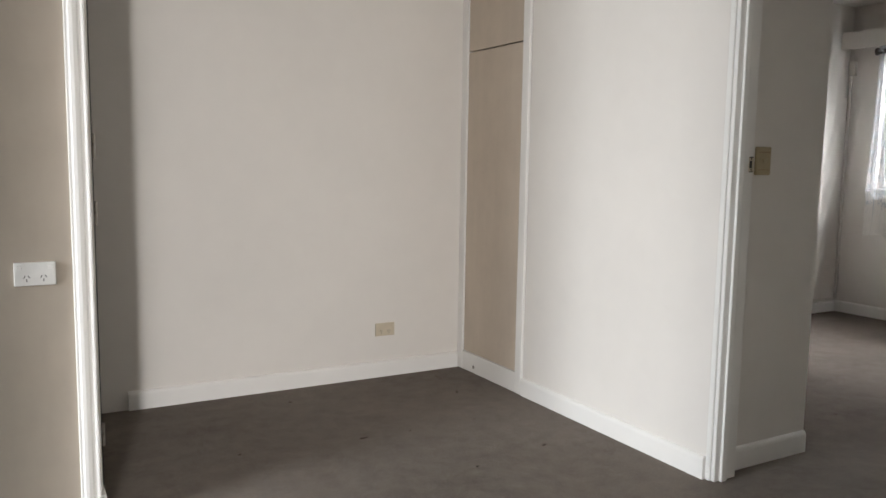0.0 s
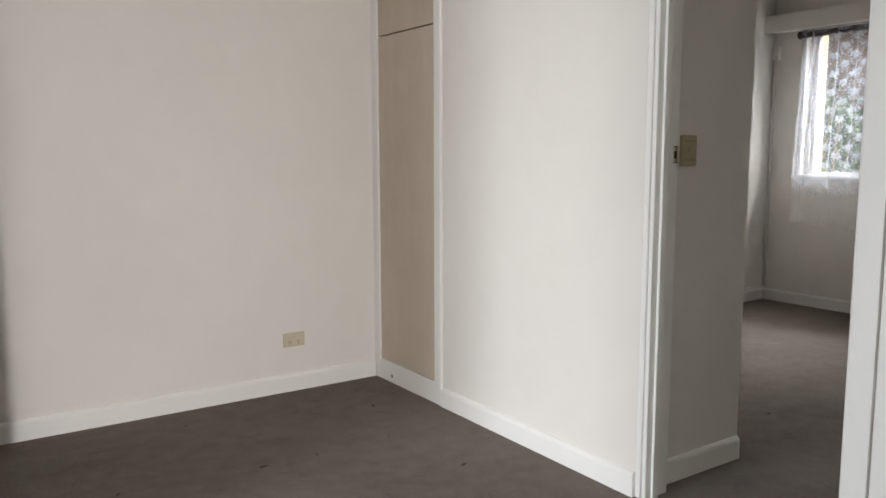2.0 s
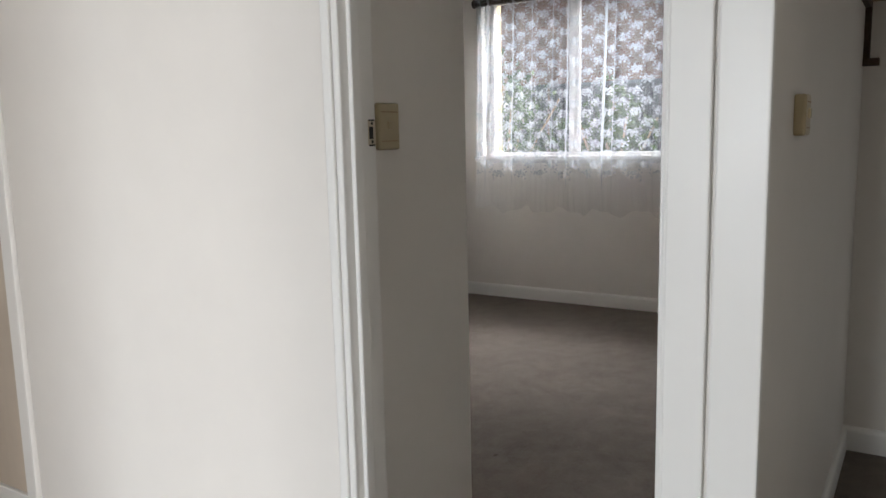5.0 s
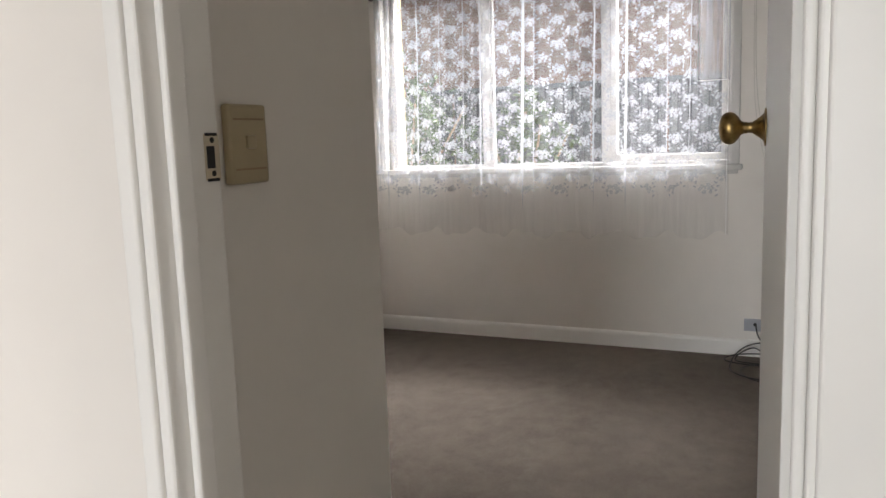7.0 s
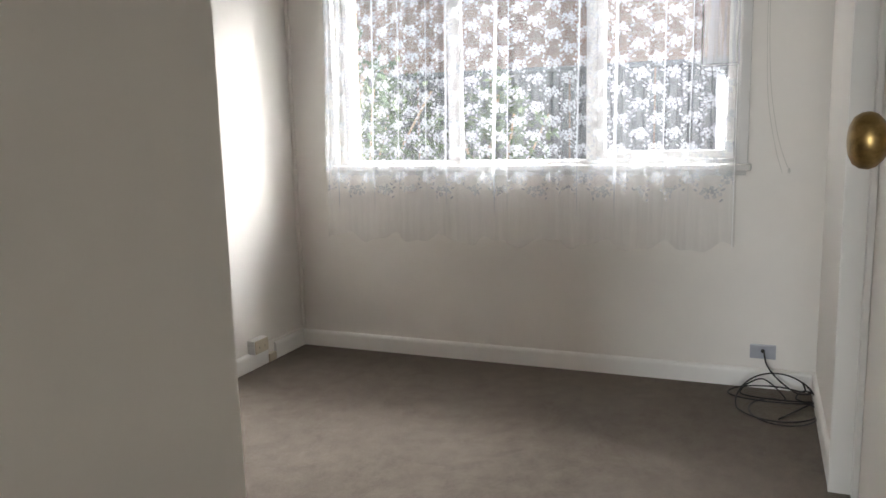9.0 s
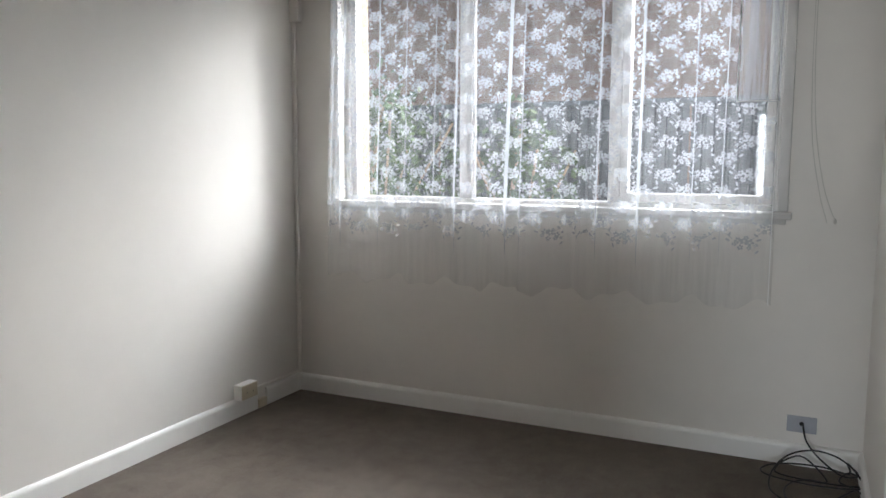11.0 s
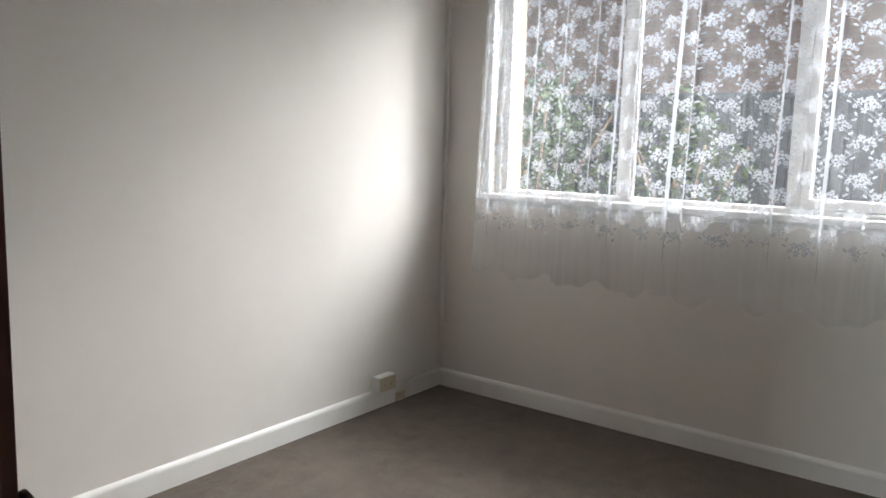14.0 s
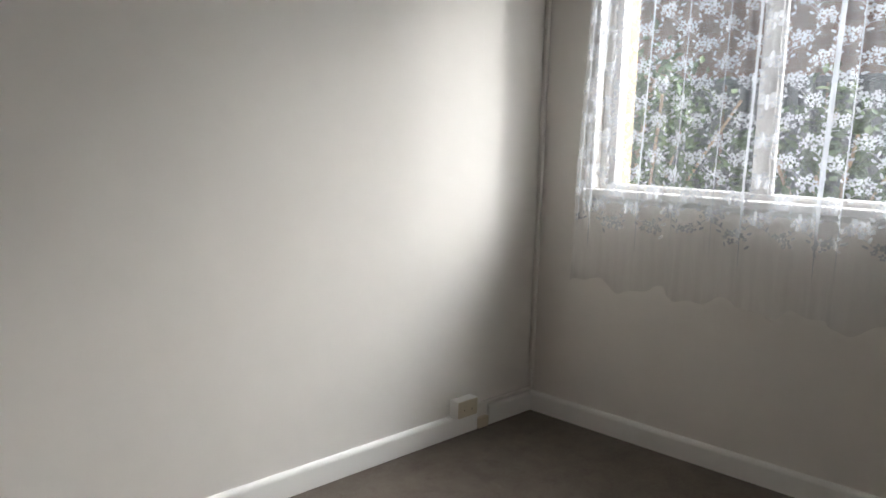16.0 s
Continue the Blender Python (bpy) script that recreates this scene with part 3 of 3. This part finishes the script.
def window():
    o = Vector((EAST + 0.12, 3.045, wz0))
    e = thing("window_1", "white painted three-light timber casement window", "window", o, kind="structure")
    x0, x1 = EAST + 0.075, EAST + 0.120

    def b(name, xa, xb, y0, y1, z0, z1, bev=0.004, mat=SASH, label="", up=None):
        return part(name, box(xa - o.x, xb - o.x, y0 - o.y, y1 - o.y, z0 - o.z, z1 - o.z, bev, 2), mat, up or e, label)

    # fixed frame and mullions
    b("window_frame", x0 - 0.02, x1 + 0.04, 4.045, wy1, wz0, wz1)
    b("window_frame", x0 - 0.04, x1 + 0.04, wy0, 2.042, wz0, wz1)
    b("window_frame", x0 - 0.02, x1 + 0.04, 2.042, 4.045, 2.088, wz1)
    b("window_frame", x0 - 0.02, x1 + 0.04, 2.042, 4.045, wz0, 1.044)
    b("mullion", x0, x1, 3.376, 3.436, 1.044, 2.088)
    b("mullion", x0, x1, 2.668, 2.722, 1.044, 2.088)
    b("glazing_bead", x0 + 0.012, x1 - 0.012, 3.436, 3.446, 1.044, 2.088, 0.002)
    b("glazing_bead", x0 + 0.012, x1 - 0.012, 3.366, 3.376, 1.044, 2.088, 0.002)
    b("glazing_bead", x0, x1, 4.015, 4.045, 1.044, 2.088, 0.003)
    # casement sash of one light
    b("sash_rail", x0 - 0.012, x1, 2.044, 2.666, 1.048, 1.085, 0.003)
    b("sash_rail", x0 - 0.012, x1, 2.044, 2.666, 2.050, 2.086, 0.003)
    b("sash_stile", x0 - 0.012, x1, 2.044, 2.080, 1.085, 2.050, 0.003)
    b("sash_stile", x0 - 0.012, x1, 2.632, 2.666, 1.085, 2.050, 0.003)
    for y0, y1, z0, z1 in ((3.446, 4.015, 1.044, 2.088), (2.722, 3.366, 1.044, 2.088), (2.080, 2.632, 1.085, 2.050)):
        p = b("pane", x0 + 0.020, x0 + 0.024, y0, y1, z0, z1, 0, GLASS, "clear glass pane")
        p.visible_shadow = False
    # moulding round the opening, and the sill board
    b("architrave", EAST - 0.014, EAST + 0.031, 1.984, wy0 + 0.010, wz0 + 0.005, 2.155, 0.004)
    b("architrave", EAST - 0.014, EAST + 0.031, wy1 - 0.010, 4.108, wz0 + 0.005, 2.155, 0.004)
    b("architrave", EAST - 0.014, EAST + 0.031, wy0 + 0.010, wy1 - 0.010, 2.120, 2.155, 0.004)
    b("window_sill", EAST - 0.047, EAST + 0.033, 1.968, 4.125, 0.996, wz0 + 0.005, 0.006)
    b("apron", EAST - 0.014, EAST - 0.0005, 1.99, 4.10, 0.975, 0.996, 0.003)
    return e


window()


def pelmet():
    e = thing("pelmet", "plain white painted timber pelmet board above the curtain", "pelmet", (EAST, 3.005, 2.112))
    part("front_board", box(-0.14, -0.122, -1.34, 1.343, 0.0, 0.135, 0.003, 2), WALL, e)
    part("top_board", box(-0.122, -0.001, -1.34, 1.343, 0.117, 0.135, 0.002, 1), WALL, e)
    return e


pelmet()


def curtain_rod():
    e = thing("curtain_rod", "dark timber curtain rod with rounded end caps", "curtain rod", (6.445, 3.045, 2.082))
    part("rod", lathe([(0.024, -1.05), (0.024, 1.05)], 20), ROD, e, "", True, pose(0, 0, 0, -90, 0, 0))
    cap = [(0.024, 0), (0.029, 0.003), (0.031, 0.010), (0.028, 0.018), (0.015, 0.024), (0.004, 0.026)]
    part("end_cap", lathe(cap, 20), ROD, e, "", True, pose(0, 1.048, 0, -90, 0, 0))
    part("end_cap", lathe(cap, 20), ROD, e, "", True, pose(0, -1.048, 0, 90, 0, 0))
    for y in (-1.0, 0.0, 1.0):
        part("bracket", box(0.012, 0.06, y - 0.008, y + 0.008, -0.01, 0.01, 0.002, 1), BRONZE, e)
    return e


curtain_rod()


def lace_curtain():
    r = random.Random(11)
    y0, y1, ztop, zhem = 3.995, 1.955, 2.142, 0.675
    cols, nrow = 520, 46
    seams = ((3.965, 0.006), (3.90, 0.013), (3.71, 0.007), (3.565, 0.004), (3.41, 0.004), (3.31, 0.010), (3.045, 0.017), (2.975, 0.005), (2.64, 0.009), (2.47, 0.012), (2.26, 0.005), (2.14, 0.004))
    folds = [(y, r.uniform(0.014, 0.030), r.uniform(0.008, 0.018)) for y, _ in seams]
    y = y0
    while y > y1:
        folds.append((y, r.uniform(0.010, 0.026), r.uniform(0.010, 0.026)))
        y -= r.uniform(0.06, 0.20)

    def at(yy, z, off=0.0):
        amp = sum(a * math.exp(-((yy - f) / w) ** 2) for f, a, w in folds if abs(yy - f) < 0.08)
        t = (ztop - z) / (ztop - zhem)
        sway = 0.012 * math.sin(yy * 9 + 1.7) * t + 0.006 * math.sin(yy * 31 + z * 3) * t
        x = 6.570 - amp * (0.60 + 0.12 * t) + sway - 0.050 * min(1.0, t * 1.45) ** 1.5
        if z > 2.10:
            x = 6.5385 - 0.25 * amp
        return Vector((min(x, 6.572) - off, yy - 0.010 * t * math.sin(yy * 14), z))

    bm = bmesh.new()
    net_bm = bmesh.new()
    uvl, uvn = bm.loops.layers.uv.new("UVMap"), net_bm.loops.layers.uv.new("UVMap")
    grid, arc = [], [0.0]
    for c in range(cols + 1):
        yy = y0 + (y1 - y0) * c / cols
        line = []
        for k in range(nrow + 1):
            z = ztop + (zhem - ztop) * k / nrow
            if k == nrow:
                z += 0.020 * math.sin(yy * 23) + 0.010 * math.sin(yy * 51)
            line.append(bm.verts.new(at(yy, z)))
        grid.append(line)
        if c:
            arc.append(arc[-1] + (grid[c][nrow // 2].co - grid[c - 1][nrow // 2].co).length)
    for c in range(cols):
        for k in range(nrow):
            q = (grid[c][k], grid[c][k + 1], grid[c + 1][k + 1], grid[c + 1][k])
            mid = sum((v.co for v in q), Vector()) / 4
            if mid.y < 2.100 and 1.47 < mid.z < 2.09:
                bn, vv = net_bm, [net_bm.verts.new(v.co) for v in q]
            else:
                bn, vv = bm, q
            f = bn.faces.new(vv)
            f.smooth = True
            for lo, (cc, kk) in zip(f.loops, ((c, k), (c, k + 1), (c + 1, k + 1), (c + 1, k))):
                lo[uvn if bn is net_bm else uvl].uv = (arc[cc], (ztop - zhem) * kk / nrow)

    # woven sprigs: small five-petalled flowers and leaves on curved stems, in staggered rows
    em = bmesh.new()

    def blob(cy, cz, ry, rz, turn, n=7):
        ca, sa = math.cos(turn), math.sin(turn)
        pts = []
        for i in range(n):
            a = 2 * math.pi * i / n
            u, v = ry * math.cos(a), rz * math.sin(a)
            pts.append((cy + u * ca - v * sa, cz + u * sa + v * ca))
        # sprigs stop on a wavy line that imitates the sill's shadow edge
        if all(y1 + 0.002 < p[0] < y0 - 0.002 and 0.895 + 0.030 * math.sin(p[0] * 24) + 0.012 * math.sin(p[0] * 61) < p[1] < 2.138 for p in pts) and not (cy < 2.10 and 1.47 < cz < 2.09):
            em.faces.new([em.verts.new(at(p[0], p[1], 0.0015)) for p in pts])

    def flower(cy, cz, size, turn):
        for i in range(5):
            a = turn + 2 * math.pi * i / 5 + r.uniform(-0.15, 0.15)
            d = size * 0.60
            blob(cy + d * math.cos(a), cz + d * math.sin(a), size * 0.43, size * 0.33, a)

    def stem(pts, w=0.0011):
        for (ya, za), (yb, zb) in zip(pts, pts[1:]):
            d = Vector((yb - ya, zb - za)).normalized()
            p = ((ya - d.y * w, za + d.x * w), (ya + d.y * w, za - d.x * w), (yb + d.y * w, zb - d.x * w), (yb - d.y * w, zb + d.x * w))
            if all(y1 < q[0] < y0 and 0.93 < q[1] < 2.138 for q in p) and not (ya < 2.10 and 1.47 < za < 2.09):
                em.faces.new([em.verts.new(at(q[0], q[1], 0.0012)) for q in p])

    heads = ((0.0, 0.010, 0.018), (0.023, 0.014, 0.015), (-0.023, 0.004, 0.016), (0.010, -0.013, 0.014), (-0.011, 0.024, 0.011), (-0.016, -0.015, 0.011), (0.035, -0.003, 0.011), (-0.040, -0.008, 0.009))
    dz, dy = 0.0665, 0.160
    for row in range(19):
        cz = 2.118 - row * dz
        for col in range(-1, 15):
            cy = y0 - 0.02 - col * dy - (row % 2) * dy * 0.5 + r.uniform(-0.005, 0.005)
            side = 1 if (row // 2) % 2 else -1
            for hy, hz, hs in heads:
                flower(cy + side * hy + r.uniform(-0.003, 0.003), cz + hz + r.uniform(-0.003, 0.003), hs * r.uniform(0.80, 1.0), r.uniform(0, 6.3))
            stem([(cy + side * (0.080 - 0.080 * i / 6), cz + 0.040 - 0.052 * i / 6 + 0.010 * math.sin(i * 0.9)) for i in range(7)])
            stem([(cy - side * 0.062, cz - 0.050), (cy - side * 0.048, cz - 0.040), (cy - side * 0.030, cz - 0.024), (cy, cz - 0.004)])
            for ly, lz, la in ((0.056, 0.014, 0.5), (-0.044, -0.032, 2.4), (0.032, -0.030, 1.2), (-0.050, 0.016, 2.7)):
                blob(cy + side * ly, cz + lz, 0.0105, 0.0046, la * side, 6)

    e = thing("lace_curtain", "sheer white floral lace curtain hanging below the window sill", "curtain", (-0.132, 0.078, -0.020))
    part("cloth", bm, LACE, e)
    part("net_panel", net_bm, NET, e, "plain net panel")
    part("floral_lacework", em, STITCH, e, "white woven flower sprigs")
    for y, w in seams:
        sm = bmesh.new()
        uvs = sm.loops.layers.uv.new("UVMap")
        rows = []
        for k in range(31):
            z = 2.135 - 1.32 * k / 30
            ww = w * min(1.0, 4.0 * (1 - k / 30) + 0.06)
            rows.append([sm.verts.new(at(y + ww / 2, z, 0.003)), sm.verts.new(at(y - ww / 2, z, 0.003))])
        for a, b in zip(rows, rows[1:]):
            f = sm.faces.new((a[0], b[0], b[1], a[1]))
            for lo in f.loops:
                lo[uvs].uv = (lo.vert.co.y, lo.vert.co.z)
        part("pleat", sm, SEAM, e)
    part("hem", tube([(6.54, 2.104, 2.085), (6.53, 2.104, 1.9), (6.515, 2.104, 1.7), (6.495, 2.104, 1.476)], 0.0022, 6), THREAD, e, "bright hem edge")
    part("hem", tube([(6.495, 2.104, 1.474), (6.50, 2.05, 1.474), (6.50, 1.957, 1.474)], 0.0022, 6), THREAD, e)
    part("hem", tube([(6.50, 1.957, 1.472), (6.485, 1.957, 1.2), (6.48, 1.957, 0.9), (6.475, 1.957, 0.69)], 0.0018, 6), THREAD, e)
    return e


lace_curtain()

cord = thing("blind_pull", "pair of thin off-white cords hanging beside the window", "pull cord", (-0.125, 0.115, 0.0))
part("cord", tube([(6.606, 1.80, 2.17), (6.608, 1.802, 1.9), (6.61, 1.80, 1.6), (6.61, 1.785, 1.35), (6.61, 1.752, 1.15), (6.61, 1.715, 1.03), (6.61, 1.697, 1.0)], 0.0018, 6), CORDM, cord)
part("cord", tube([(6.612, 1.808, 2.17), (6.614, 1.81, 1.85), (6.614, 1.808, 1.55), (6.614, 1.795, 1.3), (6.614, 1.76, 1.10), (6.614, 1.735, 1.01), (6.614, 1.728, 0.985)], 0.0016, 6), CORDM, cord)
part("tassel", lathe([(0.003, -0.012), (0.006, -0.008), (0.005, 0.004), (0.002, 0.008)], 12), CORDM, cord, m=pose(6.611, 1.70, 0.995))


def conduit():
    e = thing("cable_conduit", "white painted surface cable conduit running down the corner", "conduit", (EAST, NORTH, 0))
    part("vertical_duct", box(-0.022, -0.004, -0.022, -0.004, 0.094, 1.918, 0.003, 2), WALL, e)
    part("upper_duct", box(-0.020, -0.004, -0.020, -0.004, 2.031, 2.112, 0.003, 2), WALL, e)
    part("floor_duct", box(-0.405, -0.022, -0.016, -0.0005, 0.098, 0.112, 0.003, 2), WALL, e)
    part("junction_box", box(-0.036, -0.001, -0.058, -0.004, 1.918, 2.031, 0.004, 2), WALL, e, "white painted junction box")
    return e


conduit()


def surface_outlet():
    e = thing("surface_outlet", "aged ivory surface mounted outlet box on the baseboard", "power outlet", (6.021, NORTH, 0.122))
    part("box", box(-0.060, 0.060, -0.046, 0.0, -0.037, 0.037, 0.004, 3), TRIM, e)
    part("face", box(-0.056, 0.056, -0.0495, -0.045, -0.034, 0.034, 0.002, 2), CREAM2, e, "yellowed face plate")
    for x in (-0.022, 0.024):
        part("slot", box(x - 0.001, x + 0.001, -0.0503, -0.049, -0.010, 0.0), DARK, e)
    return e


surface_outlet()
bl = put("wood_block", box(6.122, 6.185, NORTH - 0.022, NORTH, 0.0, 0.045, 0.004, 2), CREAM2)
tagged(bl, "bare chipped wood block in the baseboard gap", "wood block")

# ---------------------------------------------------------------- outside
tagged(put("ground", box(-40, 60, -40, 50, -0.5, -0.35), SOIL), "pale concrete paving outside", "ground", kind="structure")


def fence():
    e = thing("fence", "blue-grey ribbed steel fence behind the window", "fence", (8.6, 3.1, -0.35))
    for k in range(14):
        y = -2.4 + k * 0.62
        bm = bmesh.new()
        prof = []
        for j in range(8):
            prof += [(0.0, y + j * 0.0775), (0.0, y + j * 0.0775 + 0.045), (0.02, y + j * 0.0775 + 0.055), (0.02, y + j * 0.0775 + 0.068)]
        lo = [bm.verts.new((x, yy - 3, 0)) for x, yy in prof]
        hi = [bm.verts.new((x, yy - 3, 1.95)) for x, yy in prof]
        for a in range(len(prof) - 1):
            bm.faces.new((lo[a], lo[a + 1], hi[a + 1], hi[a]))
        part("sheet", bm, FENCE, e)
    part("top_rail", box(-0.02, 0.04, -5.4, 3.3, 1.95, 1.99, 0.004, 1), FENCE, e)
    return e


fence()


def neighbour():
    e = thing("brick_house", "red-brown brick house wall beyond the fence", "house", (10.6, 3, -0.35))
    part("wall", box(0, 0.3, -0.5, 9, 0, 3.6), BRICK, e)
    part("side_wall", box(0, 0.24, -1.6, -0.5, 0, 3.0), BRICK, e)
    part("gutter", box(-0.14, 0.0, -0.6, 9, 3.5, 3.62, 0.02, 2), CREAMBRICK, e)
    return e


neighbour()
tagged(put("wall_reveal", box(OUT + 0.001, OUT + 0.08, 4.078, 4.49, -0.35, 2.5, 0.004), CREAMBRICK), "cream rendered pier outside the window", "wall", kind="structure")


def shrub(place, radius, height, count, seed, leaf=0.04):
    r = random.Random(seed)
    e = thing("shrub", "leafy green shrub growing along the fence", "shrub", place)
    part("stem", tube([(0, 0, 0), (0.03, 0.02, height * 0.3), (-0.02, 0.05, height * 0.6), (0.03, 0.0, height * 0.85)], 0.018, 7), CHIP, e)
    for k in range(5):
        a = k * 1.26
        part("limb", tube([(0.02, 0.02, height * 0.3), (0.3 * radius * math.cos(a), 0.3 * radius * math.sin(a), height * 0.55), (0.7 * radius * math.cos(a), 0.7 * radius * math.sin(a), height * 0.78)], 0.009, 6), CHIP, e)
    bm = bmesh.new()
    for _ in range(count):
        a, q = r.uniform(0, 2 * math.pi), r.random() ** 0.5
        rr = radius * q * (0.7 + 0.35 * math.sin(3 * a + seed))
        z = height * (0.18 + 0.82 * r.random() ** 0.8)
        c = Vector((rr * math.cos(a), rr * math.sin(a), z * (1 - 0.25 * q)))
        s = r.uniform(0.65, 1.4) * leaf
        m = Matrix.Translation(c) @ Euler((r.uniform(-1, 1), r.uniform(-1, 1), r.uniform(0, 6.3))).to_matrix().to_4x4()
        v = [bm.verts.new(m @ Vector(p)) for p in ((-s, 0, 0), (-0.2 * s, 0.45 * s, 0.1 * s), (s, 0, 0), (-0.2 * s, -0.45 * s, 0.1 * s))]
        bm.faces.new(v)
    part("crown", bm, LEAVES, e)
    return e


shrub((8.1, 4.75, -0.35), 0.75, 2.35, 2600, 3)
shrub((8.3, 3.75, -0.35), 0.55, 2.1, 2200, 8)
shrub((12.0, 2.1, -0.35), 1.3, 5.2, 7000, 5, 0.07)
shrub((12.6, 0.6, -0.35), 1.6, 5.4, 7000, 6, 0.08)
